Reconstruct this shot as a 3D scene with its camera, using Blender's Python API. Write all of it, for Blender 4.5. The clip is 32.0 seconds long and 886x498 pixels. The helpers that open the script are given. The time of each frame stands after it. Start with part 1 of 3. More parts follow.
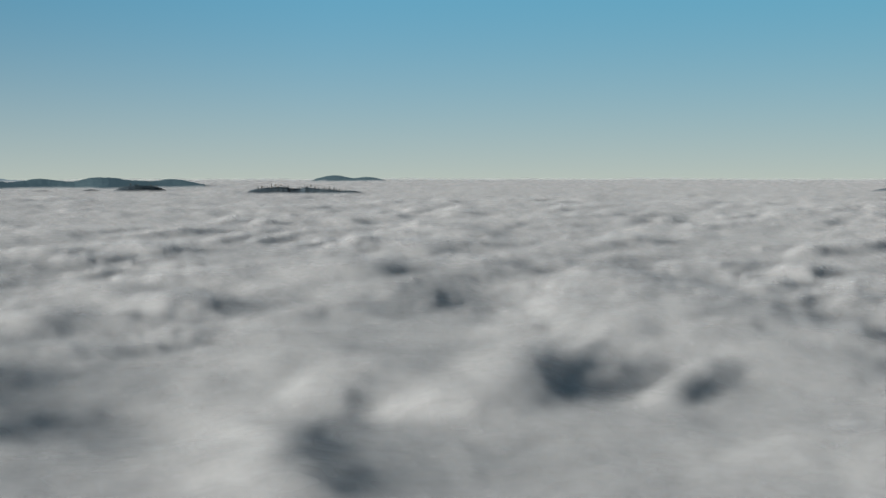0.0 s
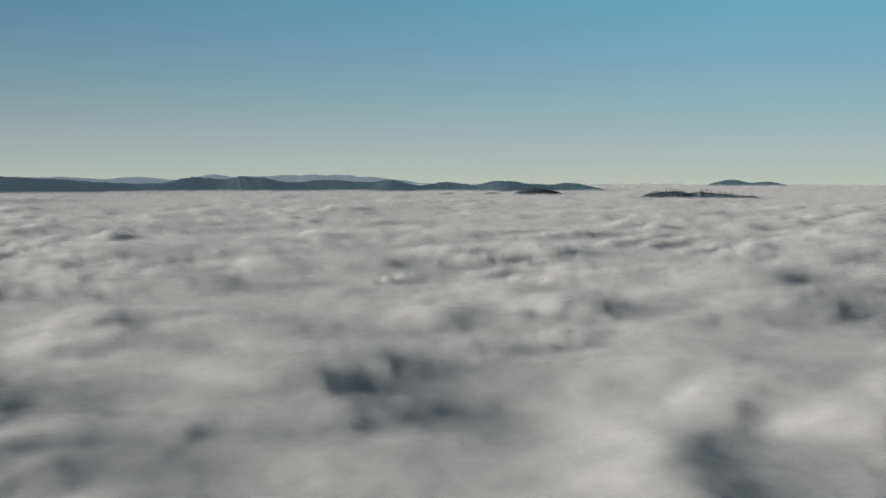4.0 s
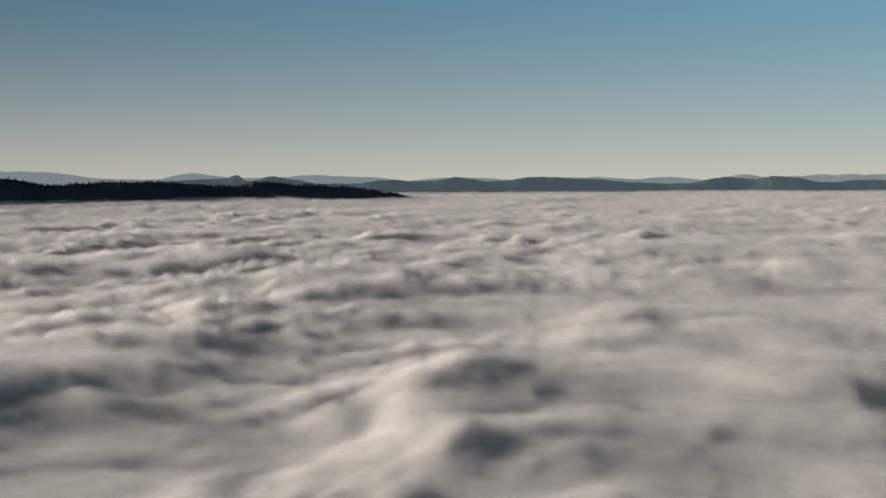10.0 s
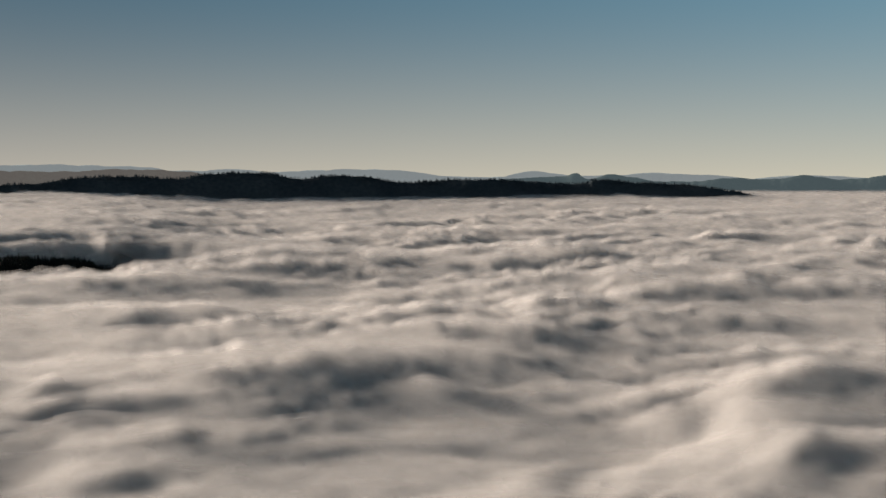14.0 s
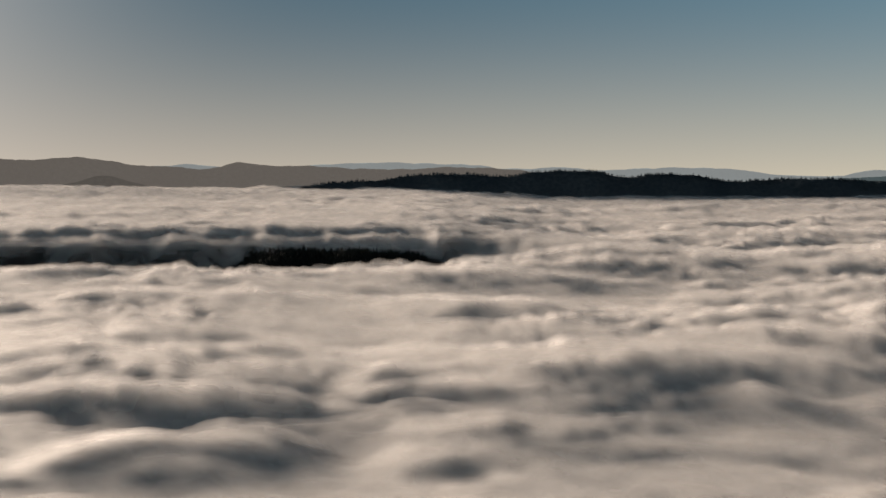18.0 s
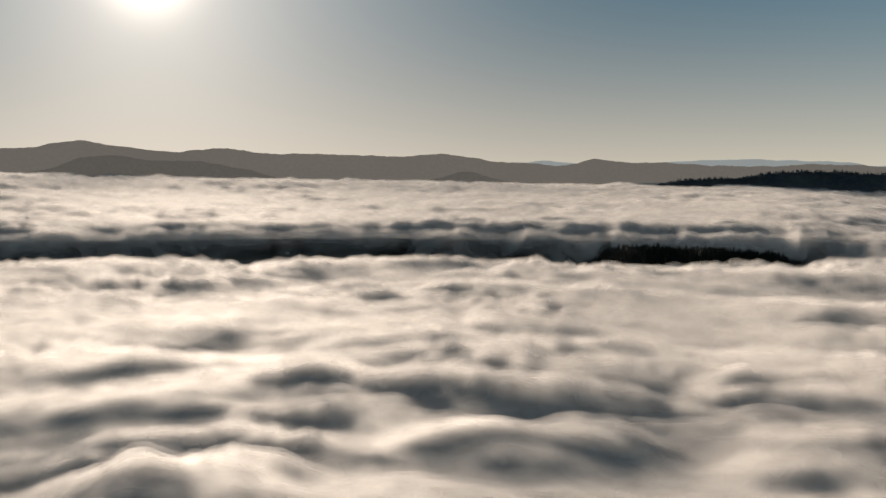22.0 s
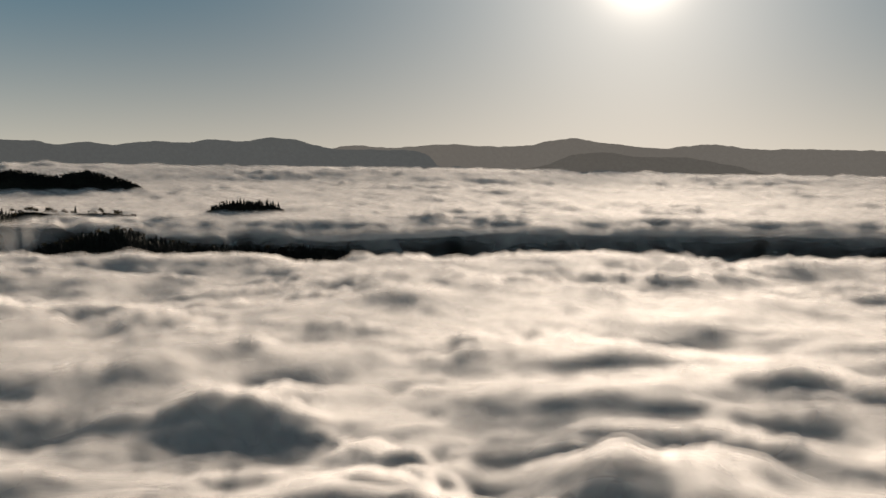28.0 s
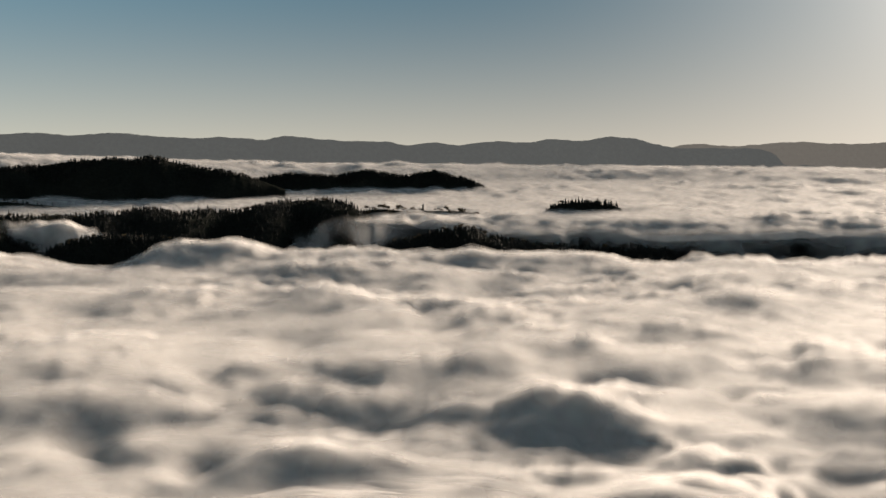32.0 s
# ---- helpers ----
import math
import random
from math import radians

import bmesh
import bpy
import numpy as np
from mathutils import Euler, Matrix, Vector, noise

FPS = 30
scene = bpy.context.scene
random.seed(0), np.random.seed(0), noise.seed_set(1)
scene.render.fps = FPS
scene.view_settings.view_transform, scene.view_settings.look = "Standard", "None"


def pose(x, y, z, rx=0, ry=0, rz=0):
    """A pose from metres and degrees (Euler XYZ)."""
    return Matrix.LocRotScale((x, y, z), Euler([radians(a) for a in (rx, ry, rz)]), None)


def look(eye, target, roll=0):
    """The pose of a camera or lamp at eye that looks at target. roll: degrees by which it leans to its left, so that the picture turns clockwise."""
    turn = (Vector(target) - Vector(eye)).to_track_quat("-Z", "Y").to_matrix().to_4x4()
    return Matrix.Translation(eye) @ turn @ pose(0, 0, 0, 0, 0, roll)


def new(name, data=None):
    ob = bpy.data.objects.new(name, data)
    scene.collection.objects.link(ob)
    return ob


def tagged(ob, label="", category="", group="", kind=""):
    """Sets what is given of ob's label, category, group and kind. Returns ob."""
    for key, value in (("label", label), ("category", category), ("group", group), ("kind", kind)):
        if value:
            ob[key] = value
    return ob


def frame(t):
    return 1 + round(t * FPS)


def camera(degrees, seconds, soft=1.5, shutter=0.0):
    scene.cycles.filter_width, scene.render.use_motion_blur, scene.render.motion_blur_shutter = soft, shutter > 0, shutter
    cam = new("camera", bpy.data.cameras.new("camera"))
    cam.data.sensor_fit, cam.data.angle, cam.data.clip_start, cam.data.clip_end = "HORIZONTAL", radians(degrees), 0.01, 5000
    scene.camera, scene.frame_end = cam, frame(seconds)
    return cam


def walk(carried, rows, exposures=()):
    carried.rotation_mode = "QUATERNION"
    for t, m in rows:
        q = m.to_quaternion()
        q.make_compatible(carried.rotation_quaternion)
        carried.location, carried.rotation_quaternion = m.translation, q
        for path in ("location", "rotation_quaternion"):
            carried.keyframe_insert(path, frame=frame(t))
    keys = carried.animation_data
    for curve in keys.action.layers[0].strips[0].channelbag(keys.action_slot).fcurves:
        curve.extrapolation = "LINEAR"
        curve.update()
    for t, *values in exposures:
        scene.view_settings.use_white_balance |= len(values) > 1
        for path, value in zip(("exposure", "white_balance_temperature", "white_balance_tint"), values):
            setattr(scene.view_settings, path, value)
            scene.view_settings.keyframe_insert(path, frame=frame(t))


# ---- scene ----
# The camera hovers over a sea of fog and turns slowly to its left.
EYE = Vector((0.0, 0.0, 330.0))
SUN_BEARING, SUN_HEIGHT = 111.8, 8.3


def way(bearing, rise=0.0):
    """The unit direction at a bearing (degrees, counter-clockwise from +x) and a rise over the level."""
    b, r = radians(bearing), radians(rise)
    return Vector((math.cos(b) * math.cos(r), math.sin(b) * math.cos(r), math.sin(r)))


cam = camera(42.79, 32.0, soft=1.5)
# seconds, bearing, tilt, lean
TURN = [
    (0, 0.00, -4.14, -0.05),
    (1, 5.09, -4.07, -0.04),
    (2, 10.18, -4.03, -0.01),
    (3, 15.07, -3.99, -0.01),
    (3.5, 17.41, -3.95, -0.00),
    (5.5, 26.66, -3.93, 0.13),
    (6, 28.82, -3.91, 0.13),
    (7, 33.26, -3.89, 0.10),
    (8, 37.57, -3.89, 0.02),
    (9, 41.88, -3.91, -0.16),
    (10, 46.12, -3.89, -0.22),
    (11, 50.37, -3.87, -0.26),
    (12, 54.68, -3.88, -0.26),
    (13, 58.98, -3.91, -0.27),
    (14, 63.15, -3.93, -0.25),
    (14.5, 65.15, -3.94, -0.23),
    (16.5, 73.28, -3.97, -0.23),
    (17, 75.37, -3.97, -0.20),
    (18, 79.53, -3.97, -0.10),
    (19, 83.86, -3.99, -0.03),
    (20, 88.21, -4.04, 0.03),
    (21, 92.70, -4.08, 0.06),
    (22, 97.36, -4.13, 0.06),
    (23, 101.75, -4.19, -0.05),
    (24, 105.86, -4.22, -0.16),
    (25, 109.69, -4.28, -0.26),
    (25.5, 111.60, -4.29, -0.22),
    (27.5, 119.40, -4.28, -0.14),
    (28, 121.63, -4.29, -0.15),
    (29, 125.88, -4.28, -0.16),
    (30, 130.12, -4.30, -0.24),
    (31, 134.39, -4.27, -0.32),
    (32, 138.64, -4.26, -0.33),
]
walk(cam, [(t, look(EYE, EYE + 100 * way(b, p), r)) for t, b, p, r in TURN],
     exposures=[(0, 1.72, 5650, 4), (3, 1.72, 5800, 5), (9, 1.83, 6350, 10), (13, 1.92, 6750, 13), (19, 2.02, 7250, 16), (23, 2.25, 7150, 13), (28, 2.22, 7150, 13), (32, 2.35, 7200, 13)])

# ---- light ----
world = bpy.data.worlds.new("sky")
scene.world = world
scene.cycles.transparent_max_bounces = 24  # the fog lies in many thin layers
world.use_nodes = True
wn, wl = world.node_tree.nodes, world.node_tree.links
sky = wn.new("ShaderNodeTexSky")
sky.sky_type = "NISHITA"
sky.sun_disc = False
sky.sun_elevation = radians(SUN_HEIGHT)
sky.sun_rotation = radians(90 - SUN_BEARING)
sky.altitude, sky.air_density, sky.dust_density, sky.ozone_density = 400, 1.0, 0.15, 3.0
coord = wn.new("ShaderNodeTexCoord")
lift = wn.new("ShaderNodeVectorMath")
lift.operation = "ADD"
lift.inputs[1].default_value = (0, 0, 0.014)
wl.new(coord.outputs["Generated"], lift.inputs[0])
wl.new(lift.outputs[0], sky.inputs[0])


def wmath(op, a, b=None):
    n = wn.new("ShaderNodeMath")
    n.operation = op
    for k, v in enumerate((a, b)):
        if v is None:
            continue
        if isinstance(v, (int, float)):
            n.inputs[k].default_value = v
        else:
            wl.new(v, n.inputs[k])
    return n.outputs[0]


def wcolor(kind, fac, a, b):
    n = wn.new("ShaderNodeMixRGB")
    n.blend_type = kind
    for k, v in enumerate((fac, a, b)):
        if isinstance(v, (int, float)):
            n.inputs[k].default_value = v
        elif isinstance(v, tuple):
            n.inputs[k].default_value = (*v, 1)
        else:
            wl.new(v, n.inputs[k])
    return n.outputs[0]


# the clear sky, with a bright haze low down that grows towards the sun, and the glow round the sun
split = wn.new("ShaderNodeSeparateXYZ")
wl.new(lift.outputs[0], split.inputs[0])
toward = wn.new("ShaderNodeVectorMath")
toward.operation = "DOT_PRODUCT"
wl.new(coord.outputs["Generated"], toward.inputs[0])
toward.inputs[1].default_value = way(SUN_BEARING, SUN_HEIGHT + 1.5)
near = wmath("MULTIPLY", wmath("ADD", toward.outputs["Value"], 1.0), 0.5)
low = wmath("POWER", wmath("MAXIMUM", wmath("SUBTRACT", 1.0, wmath("DIVIDE", wmath("ABSOLUTE", split.outputs["Z"]), 0.215)), 0.0), 2.2)
haze = wmath("SUBTRACT", 0.62, wmath("MULTIPLY", 0.14, wmath("POWER", near, 4.0)))
high = wmath("MINIMUM", wmath("MAXIMUM", split.outputs["Z"], 0.0), 1.0)
blue = wcolor("MIX", wmath("POWER", wmath("MAXIMUM", wmath("DIVIDE", wmath("SUBTRACT", high, 0.19), 0.81), 0.0), 0.5), wcolor("MIX", near, (0.33, 0.87, 1.08), (0.36, 0.81, 1.18)), (0.145, 0.125, 0.14))
# away from the sun the low sky turns from blue to a faint rose
blue = wcolor("MIX", wmath("MULTIPLY", 0.9, wmath("POWER", wmath("MAXIMUM", wmath("SUBTRACT", 1.0, wmath("DIVIDE", near, 0.15)), 0.0), 0.7)), blue, (0.72, 0.56, 0.58))
blue = wcolor("ADD", 0.02, blue, sky.outputs[0])
deep = wmath("ADD", 0.14, wmath("MULTIPLY", 0.36, wmath("MINIMUM", wmath("MULTIPLY", 1.6, wmath("SUBTRACT", 1.0, near)), 1.0)))
blue = wcolor("MULTIPLY", 1.0, blue, wcolor("MIX", 0.0, deep, deep))
pale = wcolor("MULTIPLY", 1.0, wcolor("MIX", wmath("POWER", near, 5.0), (1.08, 1.06, 0.85), (1.06, 1.0, 0.88)), wcolor("MIX", 0.0, haze, haze))
base = wcolor("MIX", low, blue, pale)
glow = wmath("ADD", wmath("MULTIPLY", 0.33, wmath("POWER", near, 75.0)), wmath("ADD", wmath("MULTIPLY", 0.28, wmath("POWER", near, 420.0)), wmath("MULTIPLY", 1.3, wmath("POWER", near, 3600.0))))
full = wcolor("ADD", 1.0, base, wcolor("MULTIPLY", 1.0, (1.0, 0.93, 0.84), glow))
wn["Background"].inputs["Strength"].default_value = 0.24
wl.new(full, wn["Background"].inputs["Color"])

sun_data = bpy.data.lights.new("sun", "SUN")
sun_data.energy, sun_data.angle, sun_data.color = 4.8, radians(15), (1.0, 0.89, 0.775)
sun = new("sun", sun_data)
sun.matrix_world = look(way(SUN_BEARING, SUN_HEIGHT) * 4000, (0, 0, 0))


# ---- materials ----
def material(name):
    m = bpy.data.materials.new(name)
    m.use_nodes = True
    nt = m.node_tree
    nt.nodes.clear()
    out = nt.nodes.new("ShaderNodeOutputMaterial")
    return m, nt, out


def node(nt, kind, **values):
    n = nt.nodes.new(kind)
    for key, value in values.items():
        n.inputs[key.replace("_", " ")].default_value = value
    return n


def fog_material(name, dense):
    """Fog: the dense body lets light wander inside it, the thin veils scatter it once; both send light on towards the viewer."""
    m, nt, out = material(name)
    L = nt.links.new
    white = (0.94, 0.92, 0.9, 1)
    ahead = node(nt, "ShaderNodeBsdfAnisotropic", Roughness=0.78, Color=(0.95, 0.95, 0.95, 1))
    geo = nt.nodes.new("ShaderNodeAttribute")
    geo.attribute_name = "slope"
    even = nt.nodes.new("ShaderNodeMix")
    even.data_type = "VECTOR"
    even.inputs[0].default_value = 0.4
    even.inputs[5].default_value = (0, 0, 1)
    L(geo.outputs["Vector"], even.inputs[4])
    L(even.outputs[1], ahead.inputs["Normal"])
    if dense:
        back = node(nt, "ShaderNodeSubsurfaceScattering", Color=white, Scale=30.0, Radius=(1.0, 1.0, 1.0), Anisotropy=0.6)
        back.falloff = "RANDOM_WALK"
        L(even.outputs[1], back.inputs["Normal"])
    else:
        back = node(nt, "ShaderNodeBsdfDiffuse", Color=white)
        L(even.outputs[1], back.inputs["Normal"])
    # most of the light goes on through the fog
    beyond = node(nt, "ShaderNodeBsdfTranslucent", Color=white)
    L(even.outputs[1], beyond.inputs["Normal"])
    body = node(nt, "ShaderNodeMixShader", Fac=0.2 if dense else 0.55)
    L(back.outputs[0], body.inputs[1])
    L(beyond.outputs[0], body.inputs[2])
    mix = node(nt, "ShaderNodeMixShader", Fac=0.2 if dense else 0.16)
    thin = nt.nodes.new("ShaderNodeAttribute")
    thin.attribute_name = "cover"
    L(body.outputs[0], mix.inputs[1])
    L(ahead.outputs[0], mix.inputs[2])
    clear = node(nt, "ShaderNodeBsdfTransparent")
    veil = nt.nodes.new("ShaderNodeMixShader")
    L(thin.outputs["Fac"], veil.inputs[0])
    L(clear.outputs[0], veil.inputs[1])
    L(mix.outputs[0], veil.inputs[2])
    L(veil.outputs[0], out.inputs[0])
    return m


def land_material(name, dark, light, grain, glow=(0, 0, 0), haze_glow=0.0):
    """Woodland or bare hill: two greens mixed by grain; its emission stands in for the bright air in front of a far
    range.
    """
    m, nt, out = material(name)
    L = nt.links.new
    geo = nt.nodes.new("ShaderNodeNewGeometry")
    big = node(nt, "ShaderNodeTexNoise", Scale=1 / (grain * 12), Detail=3.0)
    fine = node(nt, "ShaderNodeTexNoise", Scale=1 / grain, Detail=4.0)
    L(geo.outputs["Position"], big.inputs["Vector"])
    L(geo.outputs["Position"], fine.inputs["Vector"])
    add = nt.nodes.new("ShaderNodeMath")
    add.operation = "MULTIPLY"
    L(big.outputs["Fac"], add.inputs[0])
    L(fine.outputs["Fac"], add.inputs[1])
    ramp = nt.nodes.new("ShaderNodeValToRGB")
    ramp.color_ramp.elements[0].position, ramp.color_ramp.elements[1].position = 0.12, 0.42
    ramp.color_ramp.elements[0].color, ramp.color_ramp.elements[1].color = (*dark, 1), (*light, 1)
    L(add.outputs[0], ramp.inputs[0])
    bump = node(nt, "ShaderNodeBump", Strength=0.5, Distance=grain * 0.5)
    L(fine.outputs["Fac"], bump.inputs["Height"])
    b = node(nt, "ShaderNodeBsdfPrincipled", Roughness=0.95)
    b.inputs["Specular IOR Level"].default_value = 0.0
    L(ramp.outputs[0], b.inputs["Base Color"])
    L(bump.outputs[0], b.inputs["Normal"])
    # haze painted as emission; the hills themselves give off no light
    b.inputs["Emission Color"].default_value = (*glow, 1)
    b.inputs["Emission Strength"].default_value = haze_glow
    L(b.outputs[0], out.inputs[0])
    return m


FOG = fog_material("fog", True)
VEIL = fog_material("thin_fog", False)
# backlit shade put into the colour, darker than foliage really is
WOOD = land_material("backlit_wood", (0.007, 0.008, 0.007), (0.016, 0.0175, 0.0145), 7)
# base colour made paler and bluer to stand in for haze
HILL = land_material("wooded_hill_hazed", (0.026, 0.036, 0.045), (0.05, 0.062, 0.07), 14, (0.5, 0.62, 0.75), 0.0)
# bluish haze put in as glow, stronger on the farthest range
BLUE = land_material("far_range_haze_glow", (0.014, 0.02, 0.022), (0.026, 0.034, 0.034), 20, (0.45, 0.65, 0.72), 0.034)
PALE = land_material("farthest_range_haze_glow", (0.03, 0.045, 0.05), (0.07, 0.09, 0.09), 30, (0.62, 0.72, 0.76), 0.085)
# sunlit haze as glow: warmest by the sun, weaker on nearer hills
WARM = land_material("hazy_range_glow", (0.03, 0.035, 0.03), (0.06, 0.065, 0.055), 20, (0.68, 0.64, 0.6), 0.04)
LESS_HAZE = land_material("near_hazy_hill_glow", (0.03, 0.035, 0.03), (0.06, 0.065, 0.055), 16, (0.68, 0.64, 0.6), 0.028)
GREY = land_material("misty_range_glow", (0.03, 0.035, 0.035), (0.06, 0.065, 0.06), 20, (0.56, 0.6, 0.62), 0.029)
EARTH = land_material("valley_floor", (0.03, 0.045, 0.02), (0.08, 0.09, 0.05), 25)


# ---- forms ----
PERM = np.random.RandomState(7).permutation(512)


def noise2(x, y, seed=0):
    """Smooth gradient noise on arrays, about -1 to 1, one cell a unit."""
    xi, yi = np.floor(x).astype(np.int64), np.floor(y).astype(np.int64)
    fx, fy = x - xi, y - yi
    u, v = fx * fx * fx * (fx * (fx * 6 - 15) + 10), fy * fy * fy * (fy * (fy * 6 - 15) + 10)

    def corner(i, j):
        a = PERM[(PERM[(xi + i + seed * 37) & 511] + yi + j) & 511] * (2 * math.pi / 512)
        return np.cos(a) * (fx - i) + np.sin(a) * (fy - j)

    low = corner(0, 0) * (1 - u) + corner(1, 0) * u
    high = corner(0, 1) * (1 - u) + corner(1, 1) * u
    return 1.5 * (low * (1 - v) + high * v)


def ease(x, a, b):
    s = np.clip((x - a) / (b - a), 0, 1)
    return s * s * (3 - 2 * s)


def crest_line(points, bearing):
    """A smooth line through the summits and saddles of a ridge."""
    p = np.array(points, float)
    p = p[np.argsort(p[:, 0])]
    b, e = p[:, 0], p[:, 1]
    slope = np.gradient(e, b) * 0.6
    k = np.clip(np.searchsorted(b, bearing) - 1, 0, len(b) - 2)
    h = b[k + 1] - b[k]
    s = np.clip((bearing - b[k]) / h, 0, 1)
    return ((1 + 2 * s) * (1 - s) ** 2 * e[k] + s * (1 - s) ** 2 * h * slope[k]
            + s * s * (3 - 2 * s) * e[k + 1] + s * s * (s - 1) * h * slope[k + 1])


# Ridges: summits and saddles as (bearing, rise over the camera's level in degrees), distance, half depth.
RIDGES = {}


def ridge(name, far, half, points, rough, seed):
    RIDGES[name] = (far, half, points, rough, seed)


ridge("pale_range", 4850, 60, [(19, -0.75), (21.9, -0.43), (24.8, -0.15), (27.9, -0.16), (30.2, -0.25), (31.3, -0.14), (33, -0.37),
      (35, -0.23), (37, -0.34), (38.6, -0.23), (42.4, -0.38), (45, -0.21), (47.9, -0.37), (50.8, -0.14), (52.5, -0.1), (56, -0.23),
      (58.5, 0.0), (61, -0.3), (63.3, -0.15), (66, 0.14), (68.8, 0.15), (71, 0.02), (73.6, 0.15), (76.3, 0.13), (78.2, 0.35), (79.3, 0.3),
      (80.8, 0.41), (83.4, 0.46), (85.3, 0.38), (87, 0.2), (90.8, 0.22), (92.5, 0.35), (94, 0.25), (96, -0.2)], 3, 1)
ridge("blue_range", 4420, 330, [(11.8, -0.85), (12.6, -0.68), (13.4, -0.58), (14.2, -0.66), (15.3, -0.62), (16.8, -0.46), (18.1, -0.65), (19.6, -0.54),
      (21.2, -0.68), (22.3, -0.45), (23.4, -0.55), (25.4, -0.42), (27.4, -0.54), (29.1, -0.3), (29.8, -0.25), (30.8, -0.4), (32.1, -0.28),
      (33.9, -0.57), (36.4, -0.54), (38.3, -0.4), (41.3, -0.26), (43.8, -0.45), (45.6, -0.26), (46.8, -0.42), (49.1, -0.39), (49.9, -0.5),
      (52.5, -0.52), (53.6, -0.34), (54.7, -0.2), (56, -0.39), (56.4, -0.13), (57, -0.27), (58.5, -0.3), (60, -0.4), (63, -0.7)], 5, 2)
ridge("wooded_headland", 4080, 330, [(46.6, -1.55), (47.3, -1.33), (48.6, -1.06), (50.2, -0.84), (51.4, -0.70), (53.4, -0.63), (55.6, -0.50), (55.9, -0.62),
      (58.3, -0.54), (60.5, -0.45), (63.2, -0.46), (65.5, -0.56), (67, -0.26), (69, -0.21), (70.4, -0.38), (71.8, -0.08), (73.2, -0.05),
      (75.1, -0.11), (76, -0.30), (78.7, -0.19), (81.4, -0.28), (82.7, -0.49), (85.3, -0.62), (86.5, -0.80), (87.4, -1.05)], 5, 3)
ridge("middle_range", 4480, 300, [(74, -0.3), (76, 0.05), (77.3, 0.14), (79.5, 0.16), (81.4, 0.07), (84, 0.12), (86.3, 0.25), (88.5, 0.27), (89.7, 0.44), (90.8, 0.18),
      (91.6, 0.1), (93.3, 0.25), (94.7, 0.29), (96.1, 0.52), (97.6, 0.69), (99.2, 0.56), (101.9, 0.61), (103.9, 0.67), (106.2, 0.68),
      (108.2, 0.93), (109.1, 0.9), (110.8, 0.74), (111.9, 0.85), (113.8, 1.07), (115.1, 1.27), (116, 1.18), (117.4, 0.94), (119.2, 0.88),
      (121.5, 1.0), (123.1, 0.89), (124.6, 0.84), (126.3, 0.97), (127.3, 0.78), (129, 0.5), (131, 0.3)], 5, 4)
ridge("long_range", 4400, 300, [(119.0, -0.6), (121.2, 0.1), (123.4, 0.7), (125.4, 0.76), (127.3, 0.79), (128, 0.95), (129.1, 1.26), (130.2, 1.34), (131.6, 1.15),
      (133.2, 1.26), (134.3, 1.09), (136, 1.17), (137.8, 1.0), (139.2, 1.13), (140.5, 1.01), (141.4, 1.17), (142.4, 1.2), (145, 1.33),
      (146.4, 1.5), (147.5, 1.31), (149.4, 1.43), (151.6, 1.4), (153, 1.51), (155.1, 1.62), (156.6, 1.53), (158.4, 1.63), (160, 1.57),
      (163, 1.4), (168, 0.9)], 5, 5)
ridge("cone_hill", 4150, 150, [(93.2, -1.0), (94.7, -0.57), (96.2, -0.2), (97.7, -0.56), (98.9, -0.9)], 3, 6)
ridge("low_hill", 4120, 260, [(104.6, -0.9), (105.4, -0.6), (107.4, -0.08), (109.6, 0.31), (111.7, 0.33), (113.6, 0.57), (115, 0.46), (116.6, -0.09), (118.6, -0.48),
      (119.2, -0.7)], 4, 7)
ridge("lone_hill", 4780, 90, [(2.6, -0.8), (3, -0.62), (3.7, -0.5), (4.5, -0.54), (5.4, -0.4), (6.4, -0.58), (6.8, -0.8)], 2, 8)
ridge("tower_isle", 4000, 110, [(3.7, -1.6), (4.0, -1.32), (5.2, -1.16), (6.2, -1.08), (6.9, -1.0), (7.2, -1.06), (8.0, -0.99), (8.9, -1.0), (9.6, -1.13), (10.1, -1.4)], 4, 9)
ridge("small_isle", 4120, 80, [(13.5, -1.3), (13.9, -1.04), (15.1, -0.88), (16.1, -1.06), (16.5, -1.3)], 4, 10)
ridge("speck_isle", 4150, 40, [(0.7, -1.4), (0.95, -1.24), (1.55, -1.23), (1.9, -1.4)], 1, 21)
ridge("speck_isle_b", 4150, 40, [(-8.5, -1.4), (-8.0, -1.2), (-7.1, -1.18), (-6.6, -1.4)], 1, 22)
ridge("speck_isle_c", 4150, 60, [(-22.6, -1.3), (-21.8, -1.0), (-21, -1.06), (-20.3, -1.3)], 2, 23)
ridge("speck_isle_d", 4150, 40, [(16.4, -1.4), (16.9, -1.1), (17.7, -1.12), (18.1, -1.4)], 1, 24)
ridge("speck_isle_e", 4150, 40, [(18.6, -1.4), (19.0, -1.15), (20.2, -1.16), (20.7, -1.4)], 1, 25)
ridge("dark_ridge", 3050, 420, [(146.5, -1.2), (148.1, -0.62), (149.5, -0.32), (151.1, -0.03), (152.2, 0.22), (153.1, 0.38), (154, 0.28), (155.1, 0.34), (155.6, 0.23),
      (156.7, 0.28), (158.5, 0.03), (160, -0.1), (164, -0.5), (168, -1.2)], 5, 11)
ridge("second_ridge", 3250, 260, [(135.8, -1.6), (136.9, -0.92), (138.2, -0.6), (139.2, -0.3), (140.7, -0.58), (142.2, -0.34), (143.9, -0.52), (146.1, -0.48), (148, -0.62),
      (150, -1.1)], 5, 12)
